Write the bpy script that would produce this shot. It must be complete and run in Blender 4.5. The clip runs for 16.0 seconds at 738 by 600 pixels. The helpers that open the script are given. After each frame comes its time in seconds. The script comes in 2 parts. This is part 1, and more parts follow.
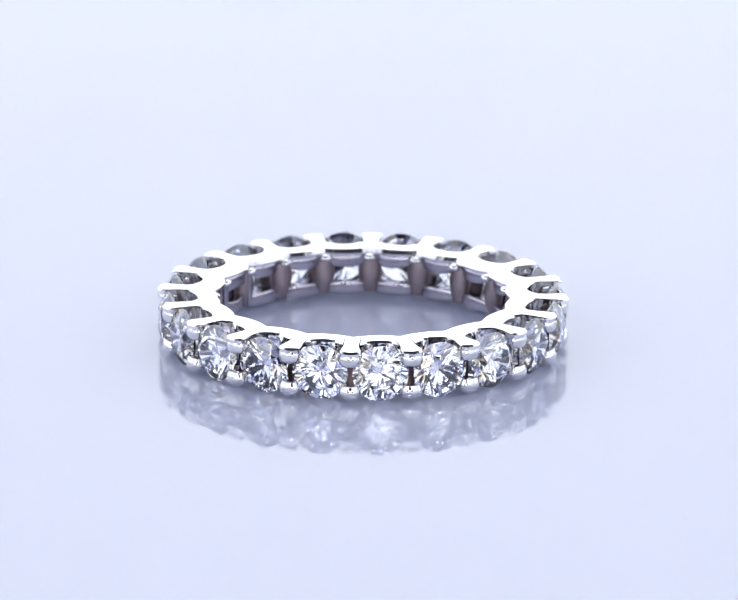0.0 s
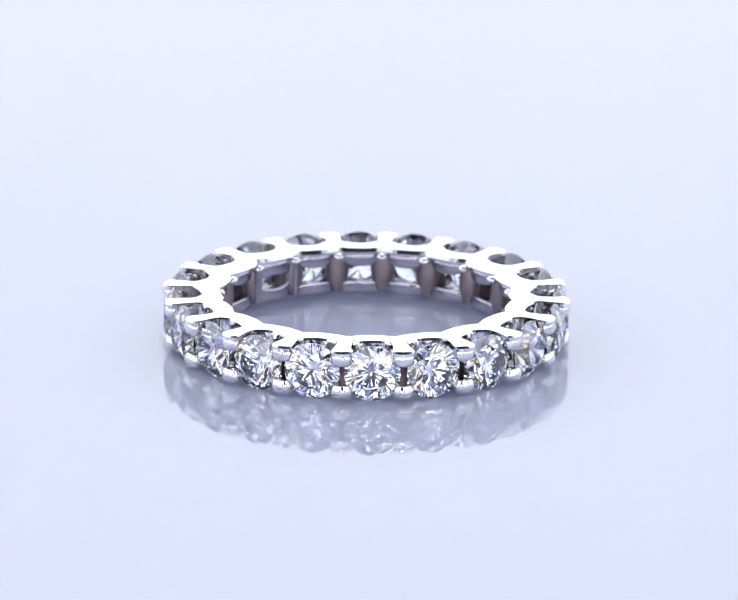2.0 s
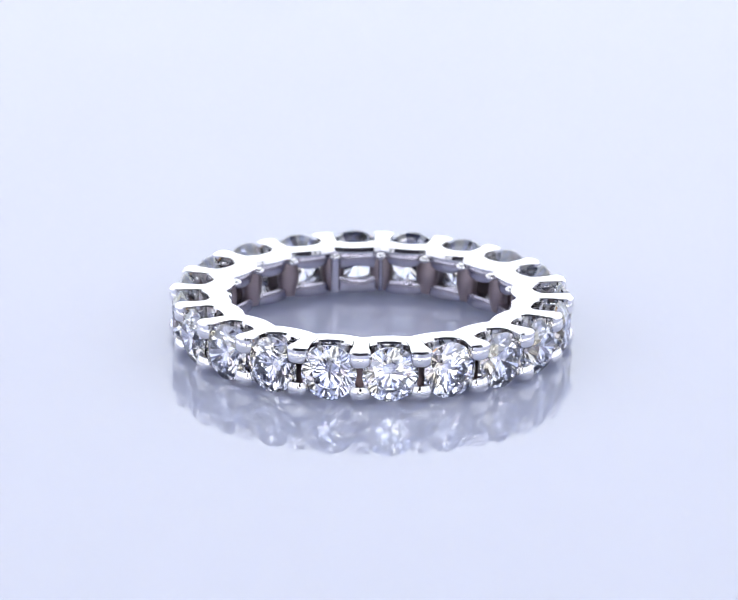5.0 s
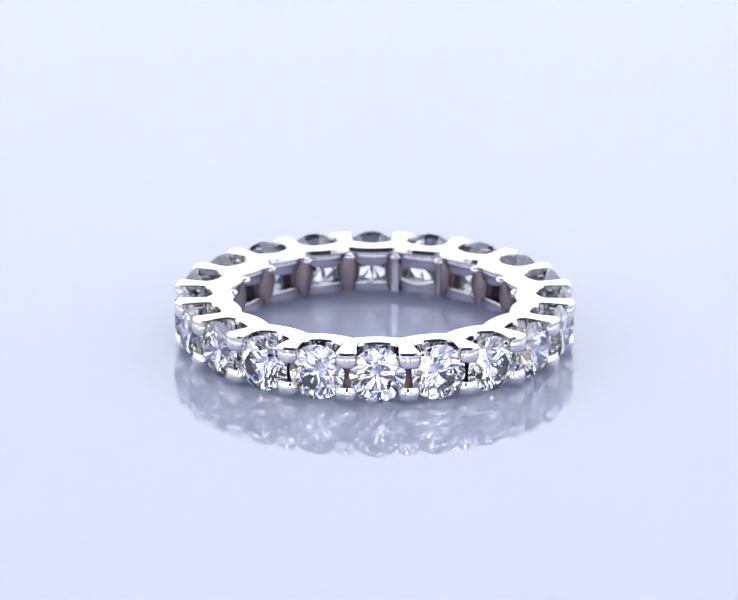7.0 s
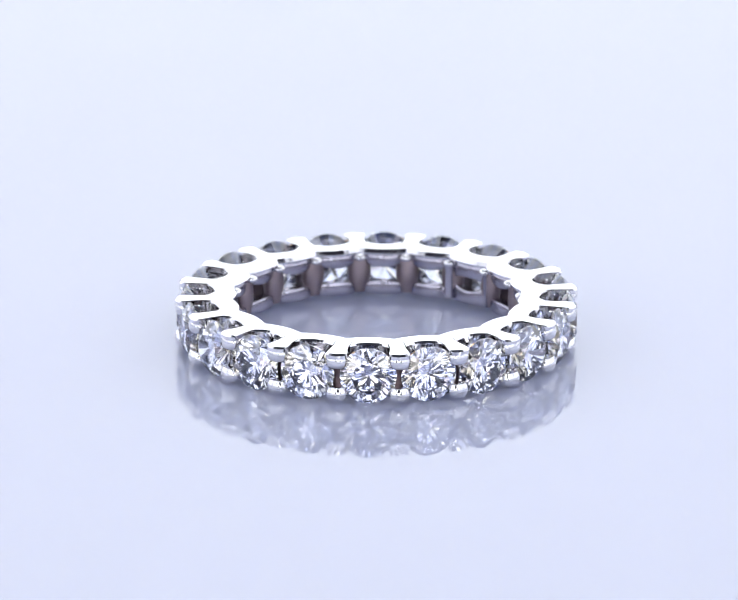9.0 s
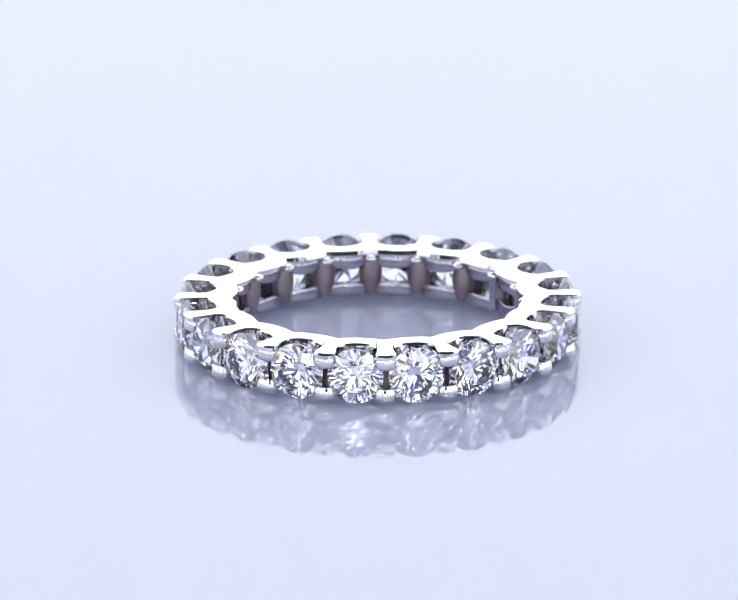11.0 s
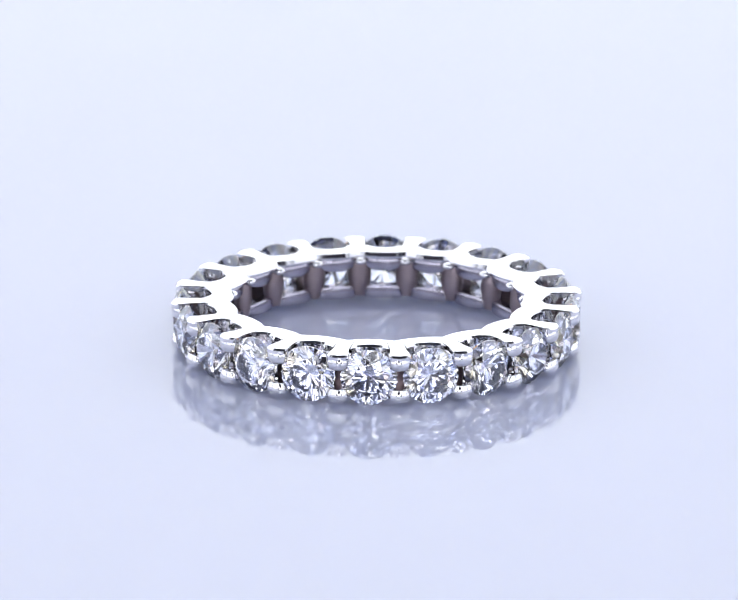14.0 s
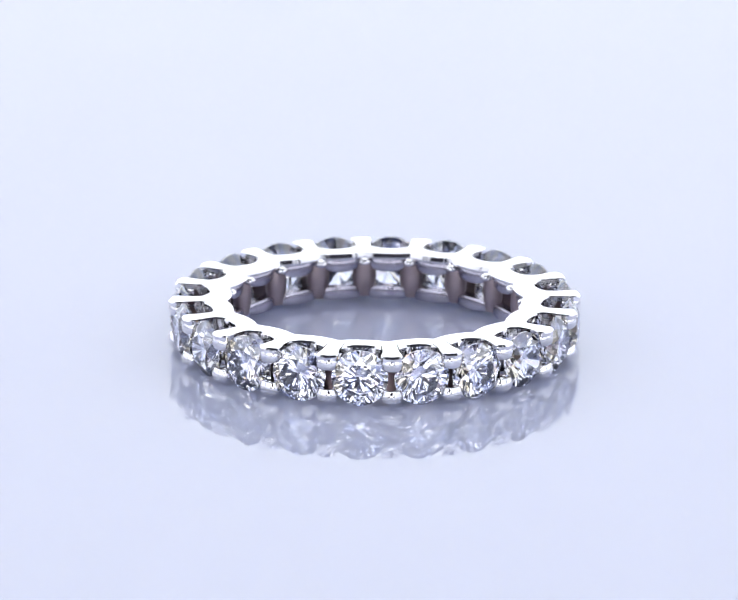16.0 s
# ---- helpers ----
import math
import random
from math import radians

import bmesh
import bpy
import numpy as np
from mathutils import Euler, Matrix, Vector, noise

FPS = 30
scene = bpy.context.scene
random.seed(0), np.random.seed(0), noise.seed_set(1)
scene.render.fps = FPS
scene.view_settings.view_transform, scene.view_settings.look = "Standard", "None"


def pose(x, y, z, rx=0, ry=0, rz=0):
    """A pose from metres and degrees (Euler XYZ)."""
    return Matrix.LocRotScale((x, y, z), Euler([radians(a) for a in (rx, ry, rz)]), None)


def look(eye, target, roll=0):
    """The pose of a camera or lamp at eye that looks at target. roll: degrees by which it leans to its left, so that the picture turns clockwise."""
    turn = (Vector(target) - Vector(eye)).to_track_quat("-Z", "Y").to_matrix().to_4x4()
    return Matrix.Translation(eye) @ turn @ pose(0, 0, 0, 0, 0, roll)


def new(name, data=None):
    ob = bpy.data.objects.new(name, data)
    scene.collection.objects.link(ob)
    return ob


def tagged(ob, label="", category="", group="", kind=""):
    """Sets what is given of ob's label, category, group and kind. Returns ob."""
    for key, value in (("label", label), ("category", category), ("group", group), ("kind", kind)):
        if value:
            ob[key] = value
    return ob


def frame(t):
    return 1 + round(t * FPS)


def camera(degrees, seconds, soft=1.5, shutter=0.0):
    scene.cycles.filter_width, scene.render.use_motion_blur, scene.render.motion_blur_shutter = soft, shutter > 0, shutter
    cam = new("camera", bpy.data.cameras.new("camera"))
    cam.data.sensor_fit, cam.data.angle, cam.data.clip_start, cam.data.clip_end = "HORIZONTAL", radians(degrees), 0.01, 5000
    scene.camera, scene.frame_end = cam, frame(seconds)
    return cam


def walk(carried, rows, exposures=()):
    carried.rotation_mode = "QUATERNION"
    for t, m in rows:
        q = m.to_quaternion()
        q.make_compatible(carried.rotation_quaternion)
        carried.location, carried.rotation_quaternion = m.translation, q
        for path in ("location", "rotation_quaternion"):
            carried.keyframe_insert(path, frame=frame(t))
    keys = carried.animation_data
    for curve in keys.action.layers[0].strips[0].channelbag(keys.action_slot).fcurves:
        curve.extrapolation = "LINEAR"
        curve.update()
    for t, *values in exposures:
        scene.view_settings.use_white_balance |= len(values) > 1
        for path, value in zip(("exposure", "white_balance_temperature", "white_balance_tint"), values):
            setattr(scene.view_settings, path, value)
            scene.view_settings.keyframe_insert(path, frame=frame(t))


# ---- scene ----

MM = 0.001
# the turntable: seconds and degrees turned, clockwise from above
TURN = [(0.0, 0.0), (1.5, -16.05), (3.0, -32.15), (4.2, -45.0), (6.3, -68.8), (7.75, -84.3), (9.2, -99.95),
        (11.3, -122.9), (13.0, -141.2), (14.5, -156.9), (16.0, -172.3)]
PHASE = 257.43                  # angle of the first stone at the start
JOINT_ANGLE = 140.43
CX, CY = -0.303, 0.418          # centre of the ring off the turntable's axis, mm
OVAL, OVAL_AXIS = 0.012, 168.0  # the ring is slightly out of round

# ---- camera ----
ELEV, DIST, FOV, ROLL = 17.6, 0.520, 4.413, 0.4
AIM = Vector((0.00003, 0.0, 0.00252))
EYE = AIM + DIST * Vector((0, -math.cos(radians(ELEV)), math.sin(radians(ELEV))))
cam = camera(FOV, 16.0, soft=1.3)
cam.data.dof.use_dof = True
cam.data.dof.focus_distance = 0.5105
cam.data.dof.aperture_fstop = 110
walk(cam, [(0.0, look(EYE, AIM, ROLL)), (16.0, look(EYE, AIM, ROLL))])

# ---- world and light ----
world = bpy.data.worlds.new("dim_studio")
scene.world = world
world.use_nodes = True
world.node_tree.nodes["Background"].inputs[0].default_value = (0.5, 0.5, 0.72, 1)
world.node_tree.nodes["Background"].inputs[1].default_value = 0.08
CEILING_POWER, BACK_POWER, FRONT_POWER, SIDE_POWER, RING_POWER = 0.73, 1.19, 1.02, 0.68, 4.4
STRIPS = ((-0.36, 0.045), (0.21, 0.115))   # place and half width

# ---- materials ----
def material(name, color, rough=0.5, metal=0.0, ior=1.45, noise_scale=0.0, vary=0.0, bump=0.0, rough_vary=0.0):
    m = bpy.data.materials.new(name)
    m.use_nodes = True
    nt = m.node_tree
    b = nt.nodes["Principled BSDF"]
    b.inputs["Base Color"].default_value = (*color, 1)
    b.inputs["Roughness"].default_value = rough
    b.inputs["Metallic"].default_value = metal
    b.inputs["IOR"].default_value = ior
    if noise_scale:
        co = nt.nodes.new("ShaderNodeTexCoord")
        n = nt.nodes.new("ShaderNodeTexNoise")
        n.inputs["Scale"].default_value = noise_scale
        n.inputs["Detail"].default_value = 4
        nt.links.new(co.outputs["Object"], n.inputs["Vector"])
        if vary:
            mix = nt.nodes.new("ShaderNodeMix")
            mix.data_type = "RGBA"
            mix.inputs["A"].default_value = (*[c * (1 - vary) for c in color], 1)
            mix.inputs["B"].default_value = (*[min(1, c * (1 + vary)) for c in color], 1)
            nt.links.new(n.outputs["Fac"], mix.inputs["Factor"])
            nt.links.new(mix.outputs["Result"], b.inputs["Base Color"])
        if rough_vary:
            r = nt.nodes.new("ShaderNodeMapRange")
            r.inputs["To Min"].default_value = rough
            r.inputs["To Max"].default_value = rough + rough_vary
            nt.links.new(n.outputs["Fac"], r.inputs["Value"])
            nt.links.new(r.outputs["Result"], b.inputs["Roughness"])
        if bump:
            bp = nt.nodes.new("ShaderNodeBump")
            bp.inputs["Strength"].default_value = bump
            bp.inputs["Distance"].default_value = 0.00002
            nt.links.new(n.outputs["Fac"], bp.inputs["Height"])
            nt.links.new(bp.outputs["Normal"], b.inputs["Normal"])
    return m


def glowing(name, color, power):
    m = bpy.data.materials.new(name)
    m.use_nodes = True
    b = m.node_tree.nodes["Principled BSDF"]
    b.inputs["Base Color"].default_value = (0.8, 0.8, 0.8, 1)
    b.inputs["Emission Color"].default_value = (*color, 1)
    b.inputs["Emission Strength"].default_value = power
    return m


def diamond_material():
    """Clear diamond, its fire painted as facet tints."""
    m = bpy.data.materials.new("diamond")
    m.use_nodes = True
    nt = m.node_tree
    nt.nodes.remove(nt.nodes["Principled BSDF"])
    last = nt.nodes.new("ShaderNodeBsdfGlass")
    last.inputs["Roughness"].default_value = 0.0
    last.inputs["IOR"].default_value = 2.417
    # fire put into the glass colour: random tints per facet instead of dispersion
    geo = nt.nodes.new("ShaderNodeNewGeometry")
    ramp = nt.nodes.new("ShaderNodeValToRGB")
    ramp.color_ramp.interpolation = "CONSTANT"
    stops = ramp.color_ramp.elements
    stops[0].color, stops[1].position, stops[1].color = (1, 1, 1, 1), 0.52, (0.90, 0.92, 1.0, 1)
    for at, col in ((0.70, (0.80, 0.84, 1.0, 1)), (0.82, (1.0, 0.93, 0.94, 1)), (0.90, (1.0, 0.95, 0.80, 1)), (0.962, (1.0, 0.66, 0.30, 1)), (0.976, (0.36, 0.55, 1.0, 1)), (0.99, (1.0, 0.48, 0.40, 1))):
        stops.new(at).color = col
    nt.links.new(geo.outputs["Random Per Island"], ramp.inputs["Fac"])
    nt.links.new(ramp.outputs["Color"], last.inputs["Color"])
    nt.links.new(last.outputs[0], nt.nodes["Material Output"].inputs["Surface"])
    return m


GOLD = material("polished_white_gold", (0.83, 0.82, 0.83), 0.05, 1.0, noise_scale=900, rough_vary=0.05, bump=0.05)
# darker violet copy of the gold: the inside's shade is in its colour
GOLD_INNER = material("shaded_inside_gold", (0.50, 0.48, 0.55), 0.16, 1.0, noise_scale=700, vary=0.12, rough_vary=0.14, bump=0.15)
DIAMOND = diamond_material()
ACRYLIC = material("white_acrylic", (0.488, 0.510, 0.672), 0.0, 0.0, 1.58, noise_scale=40, vary=0.012, rough_vary=0.006)
PANEL_TOP = glowing("strip_diffuser", (0.83, 0.88, 1.0), CEILING_POWER)
PANEL_BACK = glowing("lit_backdrop", (0.935, 0.975, 0.965), BACK_POWER)
CLOTH_FRONT = glowing("lit_front_cloth", (0.87, 0.905, 1.0), FRONT_POWER)
CLOTH_SIDE = glowing("lit_side_cloth", (0.85, 0.885, 1.0), SIDE_POWER)
RING_GLOW = glowing("ring_light_diffuser", (0.93, 0.95, 1.0), RING_POWER)
acrylic = ACRYLIC.node_tree.nodes["Principled BSDF"]
acrylic.inputs["Subsurface Weight"].default_value = 0.4
acrylic.inputs["Subsurface Radius"].default_value = (0.92, 1.0, 1.3)
acrylic.inputs["Subsurface Scale"].default_value = 0.022
# browner, darker copy of the gold: recess shade is put into the colour
STRUT = material("shaded_brown_gold", (0.38, 0.315, 0.33), 0.30, 1.0, noise_scale=1100, vary=0.25, rough_vary=0.2, bump=0.6)
# darkest copy: shade of the deep gaps between stones is painted in
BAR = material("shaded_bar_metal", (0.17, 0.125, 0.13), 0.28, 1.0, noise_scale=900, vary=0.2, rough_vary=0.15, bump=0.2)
DARK = material("charcoal_cloth", (0.025, 0.024, 0.034), 0.9, noise_scale=80, vary=0.1)
CASE = material("lamp_case", (0.05, 0.05, 0.055), 0.45)
POLE = material("tent_pole", (0.06, 0.06, 0.065), 0.5)


# ---- helpers for meshes ----
def mesh_of(name, verts, faces, mat, smooth=None, weld=True):
    me = bpy.data.meshes.new(name)
    me.from_pydata([tuple(v) for v in verts], [], faces)
    me.materials.append(mat)
    bm = bmesh.new()
    bm.from_mesh(me)
    if weld:
        bmesh.ops.remove_doubles(bm, verts=bm.verts, dist=1e-7)
        bmesh.ops.recalc_face_normals(bm, faces=bm.faces)
    else:
        # facets of a convex stone about its origin: all turned outwards
        for fa in bm.faces:
            fa.normal_update()
            if fa.normal.dot(fa.calc_center_median()) < 0:
                fa.normal_flip()
    bm.to_mesh(me)
    bm.free()
    if smooth is not None:
        for p in me.polygons:
            p.use_smooth = True
        me.set_sharp_from_angle(angle=radians(smooth))
    return me


def part(name, me, parent, m=None, label=""):
    ob = new(name, me)
    ob.parent = parent
    if m is not None:
        ob.matrix_basis = m
    return tagged(ob, label)


def slab(name, lo, hi, mat):
    (x0, y0, z0), (x1, y1, z1) = lo, hi
    v = [(x, y, z) for z in (z0, z1) for y in (y0, y1) for x in (x0, x1)]
    f = [(0, 2, 3, 1), (4, 5, 7, 6), (0, 1, 5, 4), (2, 6, 7, 3), (0, 4, 6, 2), (1, 3, 7, 5)]
    me = mesh_of(name, v, f, mat)
    return new(name, me)


def sweep(rings, closed=True, caps=True):
    """Faces over rings of equal length; returns verts, faces."""
    n = len(rings[0])
    verts = [p for r in rings for p in r]
    faces = []
    for i in range(len(rings) - (0 if closed == "both" else 1)):
        a, b = i * n, (i + 1) % len(rings) * n
        for j in range(n):
            k = (j + 1) % n
            faces.append((a + j, a + k, b + k, b + j))
    if caps and closed != "both":
        faces.append(tuple(range(n)))
        faces.append(tuple((len(rings) - 1) * n + j for j in range(n)))
    return verts, faces


# ---- the light tent ----
TX, TY0, TY1, TZ = 0.30, -0.42, 0.34, 0.52


OPENING = 0.18                 # half the width of the tent's open front


def ring_light_mesh(name, r0, r1, y0, y1, mat, n=64):
    """A flat hoop with rounded rims, its axis along y."""
    b = min(r1 - r0, abs(y1 - y0)) * 0.2
    sec = [(r0 + b, y0), (r1 - b, y0), (r1, y0 + b), (r1, y1 - b), (r1 - b, y1), (r0 + b, y1), (r0, y1 - b), (r0, y0 + b)]
    rings = []
    for i in range(n):
        a = 2 * math.pi * i / n
        rings.append([(r * math.cos(a), y, r * math.sin(a)) for r, y in sec])
    v, f = sweep(rings, closed="both")
    return mesh_of(name, v, f, mat, 30)


def build_tent():
    tagged(slab("floor", (-0.6, -0.9, -0.006), (0.6, TY1 + 0.1, 0.0), ACRYLIC),
           "glossy white acrylic sheet that mirrors the ring", "floor", kind="structure")
    tagged(slab("wall_north", (-TX, TY1, 0.0), (TX, TY1 + 0.01, TZ), PANEL_BACK),
           "evenly lit white backdrop of the light tent", "wall", kind="structure")
    for side, name in ((-1, "wall_west"), (1, "wall_east")):
        x0, x1 = sorted((side * TX, side * (TX + 0.01)))
        # unseen upper cloths: black darkens the rail's rims, white ahead brightens the stones
        tagged(slab(name + "_top", (x0, -0.10, 0.40), (x1, TY1 + 0.01, TZ), DARK),
               "unseen black cloth added to the upper side of the light tent", "wall", kind="structure")
        tagged(slab(name + "_front", (x0, TY0, 0.40), (x1, -0.10, TZ), CLOTH_SIDE),
               "glowing white cloth added to the upper side of the light tent", "wall", kind="structure")
        tagged(slab(name, (x0, TY0, 0.0), (x1, TY1 + 0.01, 0.40), CLOTH_SIDE),
               "white diffusing cloth side of the light tent", "wall", kind="structure")
        # the front cloth beside the opening
        x0, x1 = sorted((side * OPENING, side * TX))
        tagged(slab("wall_south_" + ("west", "east")[side > 0], (x0, TY0 - 0.01, 0.0), (x1, TY0, TZ), CLOTH_FRONT),
               "white diffusing cloth beside the open front of the tent", "wall", kind="structure")
        for y in (TY0 + 0.004, -0.13):
            pole = slab("tent_pole", (-0.006, -0.006, 0.0), (0.006, 0.006, TZ), POLE)
            pole.location = (side * (TX - 0.008), y, 0)
            tagged(pole, "thin black upright pole of the light tent", "pole", group="tent poles")
    # unseen glowing cloth, added to whiten the stones
    tagged(slab("wall_south_top", (-OPENING, TY0 - 0.01, 0.43), (OPENING, TY0, TZ), CLOTH_FRONT),
           "glowing white cloth added over the open front of the tent", "wall", kind="structure")
    tagged(slab("ceiling", (-TX - 0.01, TY0 - 0.01, TZ), (TX + 0.01, TY1 + 0.01, TZ + 0.01), DARK),
           "black cloth top of the light tent", "ceiling", kind="structure")
    # out of view, added to light the floor and the far stones
    for y, half in STRIPS:
        strip = tagged(new("light_strip"), "added long white light strip under the tent top, out of view", "lamp", group="light strips")
        strip.location = (0, y, TZ)
        case = slab("case", (-0.235, -half - 0.005, -0.010), (0.235, half + 0.005, 0.0), CASE)
        glow = slab("diffuser", (-0.23, -half, -0.014), (0.23, half, -0.010), PANEL_TOP)
        case.parent = strip
        glow.parent = strip
    # the ring light through which the lens looks
    lamp = tagged(new("ring_light"), "round white ring light on a black foot before the lens", "lamp")
    lamp.matrix_basis = pose(0, -0.4385, 0.1410, -ELEV, 0, 0)
    part("housing", ring_light_mesh("housing", 0.098, 0.146, -0.016, 0.0, CASE), lamp, None, "black ring-shaped housing")
    part("diffuser", ring_light_mesh("diffuser", 0.103, 0.142, 0.0005, 0.005, RING_GLOW), lamp, None, "glowing white ring")
    foot = slab("foot", (-0.03, -0.03, 0.0), (0.03, 0.03, 0.012), CASE)
    foot.parent = lamp
    foot.matrix_basis = lamp.matrix_basis.inverted() @ pose(0, -0.4825, 0)


# ---- the ring ----
N_STONES = 20


UNEVEN = {3: 0.5, 7: -0.5, 10: 1.0, 11: 0.8}   # claws set slightly off the even pitch, degrees


def warp(deg):
    """The angle at which a place of the even ring really lies."""
    u = (deg - PHASE) / STEP - 0.5
    k = math.floor(u)
    a, b = UNEVEN.get(k % N_STONES, 0.0), UNEVEN.get((k + 1) % N_STONES, 0.0)
    return deg + a + (b - a) * (u - k)


def oval(deg):
    """How far the band is out of round at an angle of the ring."""
    return 1 + OVAL * math.cos(2 * radians(deg - OVAL_AXIS))


STEP = 360.0 / N_STONES
R_PRONG, MID = 10.4, 1.54
TOP, BOTTOM = 2.87, 0.13


def rail_outline(ri_stone, ri_prong, u_floor, u_side, u_half, r_tip, n=14):
    """Plan of one sector of a gallery rail round a stone at angle 0: angle, inner and outer radius."""
    half = radians(STEP / 2)
    arm = r_tip * math.tan(half) - u_half - 0.03
    bay = []
    for i in range(-n, n + 1):
        a = math.pi / 2 * i / n
        x = u_half * math.copysign(abs(math.sin(a)) ** 0.92, a)
        bay.append((x, u_side - (u_side - u_floor) * math.cos(a) ** 0.88))
    # the arm's side, its rounded corner and its end
    corner = [(u_half + 0.02, r_tip - 0.36), (u_half + 0.05, r_tip - 0.16), (u_half + 0.13, r_tip - 0.05), (u_half + 0.27, r_tip)]
    line = [(-x, y) for x, y in reversed(corner)] + bay + corner
    pts = [(-half, r_tip / math.cos(half) * 1.004)] + [(math.atan2(x, y), math.hypot(x, y)) for x, y in line] + [(half, r_tip / math.cos(half) * 1.004)]
    count = len(pts)
    angles = [max(p[0] for p in pts[:i + 1]) if i < count / 2 else min(p[0] for p in pts[i:]) for i in range(count)]
    out = []
    for i, (a, r) in enumerate(pts):
        b = angles[i] + (i - (count - 1) / 2) * 1e-5
        out.append((b, ri_stone + (ri_prong - ri_stone) * min(1.0, abs(b) / half) ** 2.2, a, r))
    return out


def build_rail(top, z_face, z_back, ri_stone, ri_prong, r_tip, z_bay):
    """A flat gallery rail with a scalloped inside and a U-shaped bay for every stone."""
    sector = rail_outline(ri_stone, ri_prong, 8.93, 9.85, 1.09 - (10.9 - r_tip) * 0.15, r_tip)
    plan_in, plan_out = [], []
    for k in range(N_STONES):
        for b, ri, a, ro in sector[:-1]:
            turn = radians(STEP * k + PHASE)
            size = oval(math.degrees(a + turn))
            a, b = radians(warp(math.degrees(a + turn))), radians(warp(math.degrees(b + turn)))
            plan_in.append(Vector((math.cos(b), math.sin(b))) * ri * size)
            plan_out.append(Vector((math.cos(a), math.sin(a))) * ro * size)

    def offset(pts, d):
        out = []
        for i, p in enumerate(pts):
            e = (pts[(i + 1) % len(pts)] - pts[i - 1])
            nrm = Vector((-e.y, e.x)).normalized()
            out.append(p + nrm * d)
        return out

    def facing(pts):
        """How far the edge at each point faces along the ring's radius, 0 to 1."""
        turns = []
        for i, p in enumerate(pts):
            e = (pts[(i + 1) % len(pts)] - pts[i - 1]).normalized()
            turns.append(abs(Vector((-e.y, e.x)).dot(p.normalized())))
        return turns
    bev, bev_in = 0.105, 0.17
    drop, drop_in = (0.11, 0.20) if top else (-0.08, -0.12)
    in_top, out_top = [p * (1 + bev_in / p.length) for p in plan_in], offset(plan_out, bev)
    face_on = [0.28 + 0.72 * q for q in facing(plan_out)]   # the flanks of the bays are crisper
    out_top = [p.lerp(q, w) for p, q, w in zip(plan_out, out_top, face_on)]
    foot = offset(plan_out, -0.17)     # the wall of a bay slopes down towards its stone
    rings = []
    for i in range(len(plan_in)):
        # the wall of a bay is taller than the arms beside it
        u = min(1.0, max(0.0, (9.95 - plan_out[i].length) / 0.4))
        deep = z_back + (z_bay - z_back) * u * u * (3 - 2 * u)
        rings.append([(*plan_in[i], z_back), (*plan_in[i], z_face - drop_in), (*in_top[i], z_face),
                      (*out_top[i], z_face), (*plan_out[i], z_face - drop * face_on[i]), (*plan_out[i].lerp(foot[i], min(1.0, max(0.0, (9.45 - plan_out[i].length) / 0.4)) if top else 0.0), deep)])
    rings = [[(x * MM, y * MM, z * MM) for x, y, z in r] for r in rings]
    v, f = sweep(rings, closed="both")
    return mesh_of("rail", v, f, GOLD, 28)


def prong_mesh(height, round_low, round_high, half_w=0.60, front=0.42, back=0.90, lean=0.24):
    """A claw: an upright barrel with a broad front and a rounded foot, the origin at its foot."""
    prof = []
    steps = 8
    for i in range(steps + 1):
        a = math.pi / 2 * i / steps
        prof.append((0.97 - round_low / half_w * (1 - math.sin(a)), round_low * (1 - math.cos(a))))
    # the flank swells, then leans in towards the top
    for i in range(1, 9):
        u = i / 8
        z = round_low + (height - round_high - round_low) * u
        prof.append((0.97 + 0.03 * min(1.0, u / 0.25) - lean * max(0.0, u - 0.25) ** 2 / 0.5625 if u > 0.25
                     else 0.97 + 0.03 * (1 - (1 - u / 0.25) ** 2), z))
    last = prof[-1][0]
    for i in range(1, 5):
        a = math.pi / 2 * i / 4
        prof.append((last - round_high / half_w * (1 - math.cos(a)), height - round_high + round_high * math.sin(a)))
    n = 36
    rings = []
    for s, z in prof:
        ring_pts = []
        for j in range(n):
            c, q = math.cos(2 * math.pi * j / n), math.sin(2 * math.pi * j / n)
            ring_pts.append(((0.27 + s * (front if c > 0 else back) * c) * MM, s * half_w * q * MM, z * MM))
        rings.append(ring_pts)
    v, f = sweep(rings)
    return mesh_of("prong", v, f, GOLD, 40)


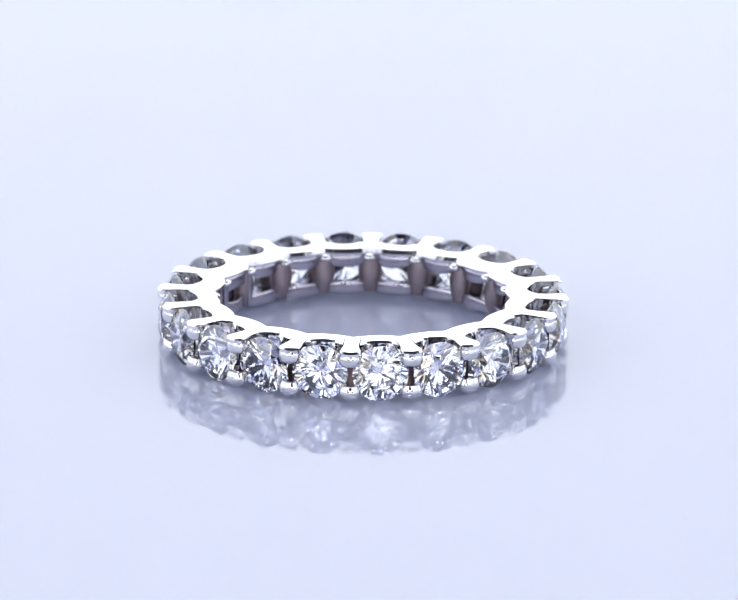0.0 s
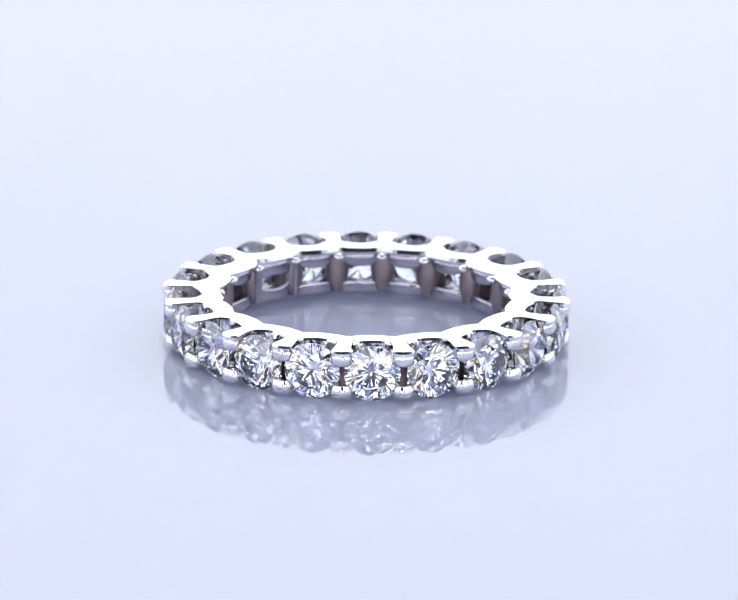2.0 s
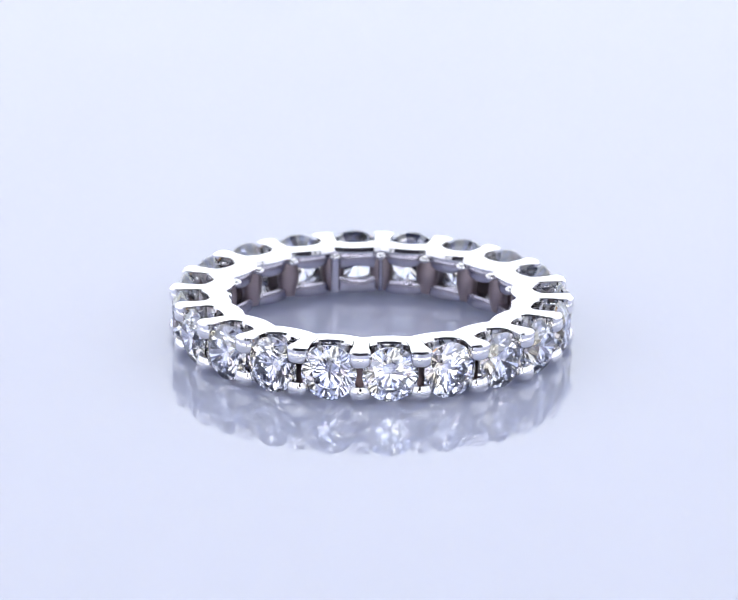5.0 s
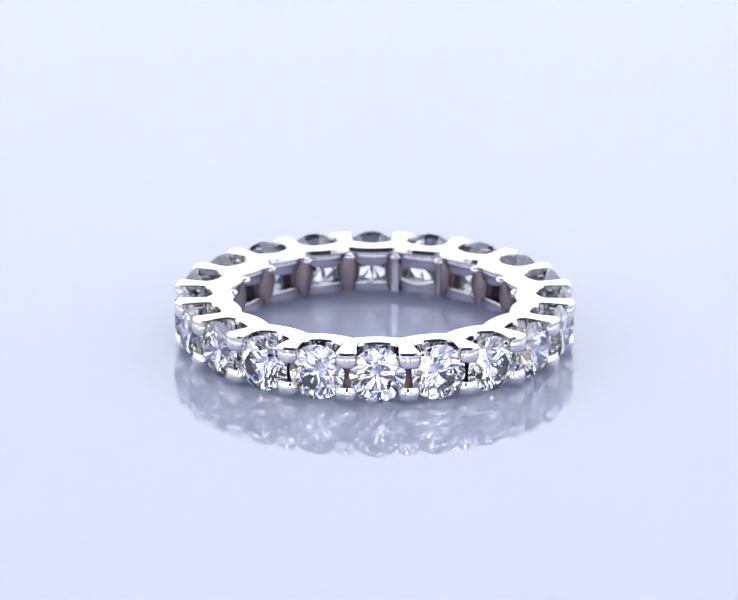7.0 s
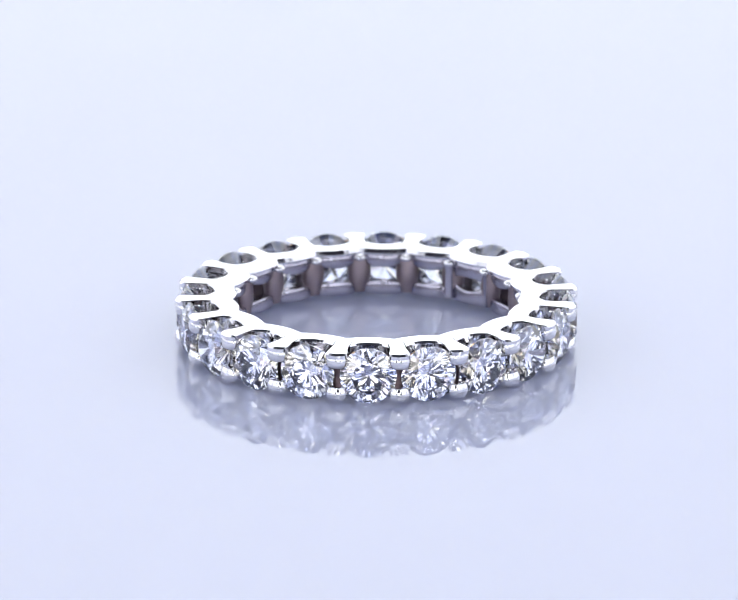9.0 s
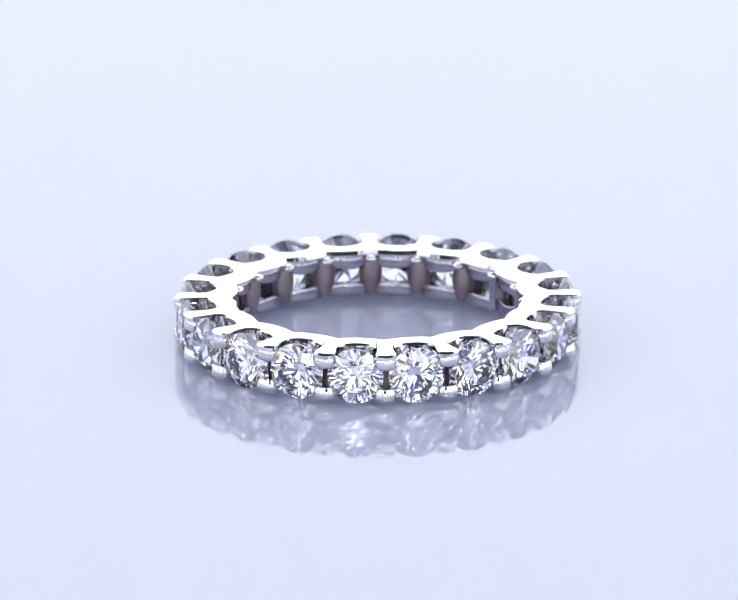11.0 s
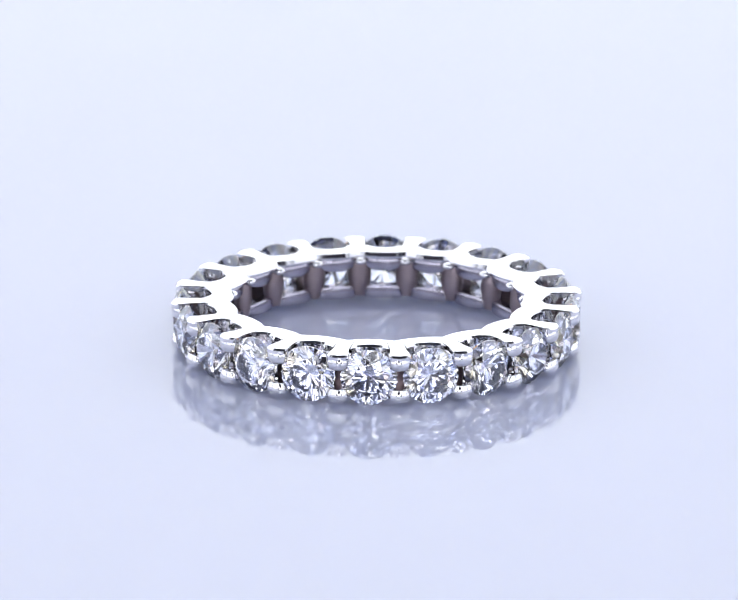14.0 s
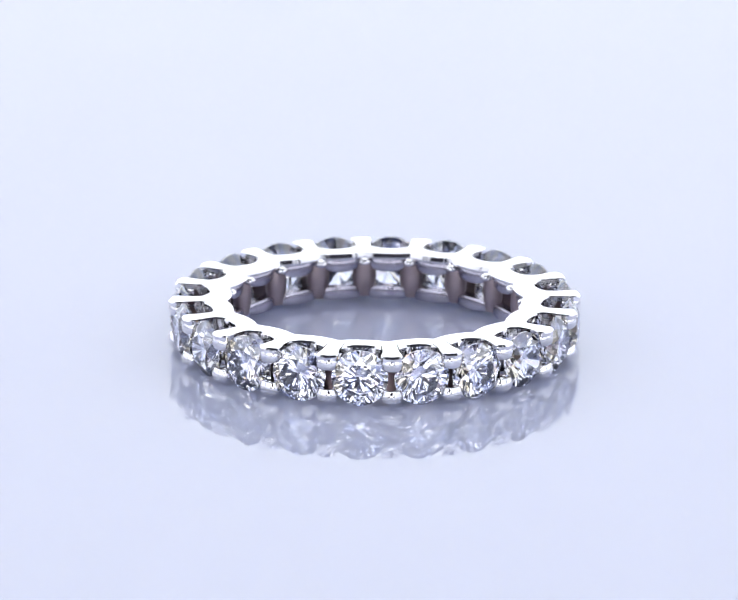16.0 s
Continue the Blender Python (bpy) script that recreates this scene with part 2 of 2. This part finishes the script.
def brilliant_mesh(diameter, crown=0.30, pavilion=0.86, table=0.57, lower=0.25):
    """A round brilliant: table, stars, kites, girdle and pavilion, its axis along x, the girdle at x = 0."""
    R = diameter / 2
    hc, hp, g = crown * R, pavilion * R, 0.03 * R
    tr, ur, lr = table, 0.80, lower

    def at(r, deg, h):
        a = radians(deg)
        return (h * MM, r * R * math.cos(a) * MM, r * R * math.sin(a) * MM)
    v, f = [], []

    def face(*pts):
        base = len(v)
        v.extend(pts)
        f.append(tuple(range(base, base + len(pts))))
    c22 = math.cos(radians(22.5))
    hm = g + (hc) * (1 - (ur * c22 - tr) / (1 - tr))
    hl = -g - hp * (1 - lr * c22)
    face(*[at(tr, 45 * i, g + hc) for i in range(8)])
    for i in range(8):
        a = 45 * i
        face(at(tr, a, g + hc), at(tr, a + 45, g + hc), at(ur, a + 22.5, hm))
        face(at(tr, a, g + hc), at(ur, a + 22.5, hm), at(1, a, g), at(ur, a - 22.5, hm))
        for s in (-1, 1):
            face(at(ur, a + 22.5 * s, hm), at(1, a, g), at(1, a + 11.25 * s, g))
            face(at(ur, a + 22.5 * s, hm), at(1, a + 11.25 * s, g), at(1, a + 22.5 * s, g))
            face(at(lr, a + 22.5 * s, hl), at(1, a, -g), at(1, a + 11.25 * s, -g))
            face(at(lr, a + 22.5 * s, hl), at(1, a + 11.25 * s, -g), at(1, a + 22.5 * s, -g))
        face(at(0, 0, -g - hp), at(lr, a + 22.5, hl), at(1, a, -g), at(lr, a - 22.5, hl))
    for i in range(32):
        a = 11.25 * i
        face(at(1, a, g), at(1, a + 11.25, g), at(1, a + 11.25, -g), at(1, a, -g))
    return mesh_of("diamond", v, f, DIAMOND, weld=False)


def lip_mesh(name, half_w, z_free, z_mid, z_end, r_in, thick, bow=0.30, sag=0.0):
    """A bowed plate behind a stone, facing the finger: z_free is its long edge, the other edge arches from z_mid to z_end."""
    n, m = 18, 10
    rings = []
    for i in range(n + 1):
        u = -1 + 2 * i / n
        end = max(0.0, (abs(u) - 0.82) / 0.18)
        edge = z_mid + (z_end - z_mid) * abs(u) ** 2.4
        free = z_free + sag * (1 - u * u) + (edge - z_free) * 0.22 * end * end
        zm, hz = (free + edge) / 2, (edge - free) / 2
        r = r_in + bow * u * u + 0.10 * end * end
        sec = []
        for k in range(m + 1):
            a = -math.pi / 2 + math.pi * k / m
            c, q = math.cos(a) ** 0.45 if 0 < k < m else 0.0, math.sin(a)
            sec.append(((r + 0.17 * (1 - c)) * MM, half_w * u * MM, (zm + hz * q) * MM))
        sec += [((r + thick) * MM, half_w * u * MM, (zm + hz) * MM), ((r + thick) * MM, half_w * u * MM, (zm - hz) * MM)]
        rings.append(sec)
    v, f = sweep(rings)
    return mesh_of(name, v, f, GOLD_INNER, 40)


def post_mesh(r_in, r_out, z0, z1):
    """The pillar between two stones on the inside: waisted at its ends, fuller at mid height."""
    n, levels = 20, 12
    rings = []
    for i in range(levels + 1):
        u = i / levels
        w = 0.42 + 0.24 * math.sin(math.pi * u) ** 1.6
        x = r_in + 0.12 * (2 * u - 1) ** 2
        rings.append([((x + (r_out - x) / 2 * (1 - math.cos(2 * math.pi * j / n))) * MM, w * math.sin(2 * math.pi * j / n) * MM,
                       (z0 + (z1 - z0) * u) * MM) for j in range(n)])
    v, f = sweep(rings)
    return mesh_of("post", v, f, STRUT, 40)


def glint_bead_mesh(rx, ry, rz):
    """A polished bead added above a pillar in place of the white glint there."""
    rings = []
    for i in range(1, 10):
        a = -math.pi / 2 + math.pi * i / 10
        rings.append([(rx * math.cos(a) * math.cos(b) * MM, ry * math.cos(a) * math.sin(b) * MM, rz * math.sin(a) * MM)
                      for b in (2 * math.pi * j / 20 for j in range(20))])
    v, f = sweep(rings)
    return mesh_of("glint_bead", v, f, GOLD, 50)


def strut_mesh(half_w, r0, r1, z0, z1, mat):
    b = 0.06
    plan = [(r0 + b, -half_w), (r1 - b, -half_w), (r1, -half_w + b), (r1, half_w - b), (r1 - b, half_w), (r0 + b, half_w), (r0, half_w - b), (r0, -half_w + b)]
    rings = [[(x * MM, y * MM, z * MM) for x, y in plan] for z in (z0, z1)]
    v, f = sweep(rings)
    return mesh_of("strut", v, f, mat, 20)


def build_ring():
    ring = tagged(new("ring"), "polished white gold eternity ring set with round diamonds, lying on acrylic", "ring")
    part("top_rail", build_rail(True, TOP, TOP - 0.30, 7.71, 8.04, 10.9, TOP - 0.85), ring, None, "scalloped polished white gold rail")
    part("bottom_rail", build_rail(False, BOTTOM + 0.04, BOTTOM + 0.36, 8.5, 8.8, 10.35, BOTTOM + 0.36), ring, None, "scalloped polished white gold rail")
    upper = prong_mesh(0.80, 0.24, 0.03)
    lower = prong_mesh(0.82, 0.30, 0.10, lean=0.15)
    stones = [brilliant_mesh(3.04, 0.30, 0.86, 0.57, 0.20), brilliant_mesh(3.02, 0.31, 0.875, 0.55, 0.17),
              brilliant_mesh(3.05, 0.29, 0.85, 0.59, 0.22), brilliant_mesh(3.03, 0.32, 0.865, 0.56, 0.19)]
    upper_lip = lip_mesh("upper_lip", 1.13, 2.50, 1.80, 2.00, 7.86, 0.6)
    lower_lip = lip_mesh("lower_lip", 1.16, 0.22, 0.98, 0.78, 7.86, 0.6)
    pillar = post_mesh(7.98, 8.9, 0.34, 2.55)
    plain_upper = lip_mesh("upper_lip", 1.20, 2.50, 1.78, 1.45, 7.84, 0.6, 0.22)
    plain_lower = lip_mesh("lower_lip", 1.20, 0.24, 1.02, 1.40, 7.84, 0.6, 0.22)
    glint_bead = glint_bead_mesh(0.36, 0.38, 0.22)
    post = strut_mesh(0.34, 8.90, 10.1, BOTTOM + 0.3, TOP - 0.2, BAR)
    rnd = random.Random(4)
    for k in range(N_STONES):
        at_prong, at_stone = warp(PHASE + STEP * (k + 0.5)), warp(PHASE + STEP * k)
        out = (oval(at_prong) - 1) * 10 * MM
        turn = pose(0, 0, 0, 0, 0, at_prong) @ pose(out, 0, 0)
        m = turn @ pose(R_PRONG * MM, 0, (TOP - 0.88) * MM)
        part("prong", upper, ring, m)
        part("prong", lower, ring, turn @ pose(R_PRONG * MM, 0, (BOTTOM + 0.02) * MM))
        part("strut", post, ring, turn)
        here = pose(0, 0, 0, 0, 0, at_stone) @ pose((oval(at_stone) - 1) * 10 * MM, 0, 0)
        between = abs((at_stone - JOINT_ANGLE - STEP / 2 + 180) % 360 - 180) < STEP / 3
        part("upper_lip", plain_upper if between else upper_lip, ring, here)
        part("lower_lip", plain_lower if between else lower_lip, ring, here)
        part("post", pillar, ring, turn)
        part("glint_bead", glint_bead, ring, turn @ pose(8.00 * MM, 0, 2.37 * MM))
        part("diamond", stones[rnd.randrange(4)], ring, here @ pose(10.45 * MM, 0, MID * MM, rnd.uniform(0, 45), rnd.uniform(-2, 2), rnd.uniform(-2, 2)),
             "clear round brilliant-cut diamond")
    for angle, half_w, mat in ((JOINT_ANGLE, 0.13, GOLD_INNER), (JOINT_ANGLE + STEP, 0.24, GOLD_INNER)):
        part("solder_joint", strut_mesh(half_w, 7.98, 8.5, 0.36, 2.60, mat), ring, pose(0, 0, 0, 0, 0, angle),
             "plain soldered bar on the inside of the band")
    return ring



build_tent()
ring = build_ring()


def motions():
    rows = []
    for t, turn in TURN:
        c = Vector((CX, CY, 0)) * MM
        c.rotate(Euler((0, 0, radians(turn))))
        rows.append((t, pose(c.x, c.y, 0, 0, 0, turn)))
    walk(ring, rows)


motions()
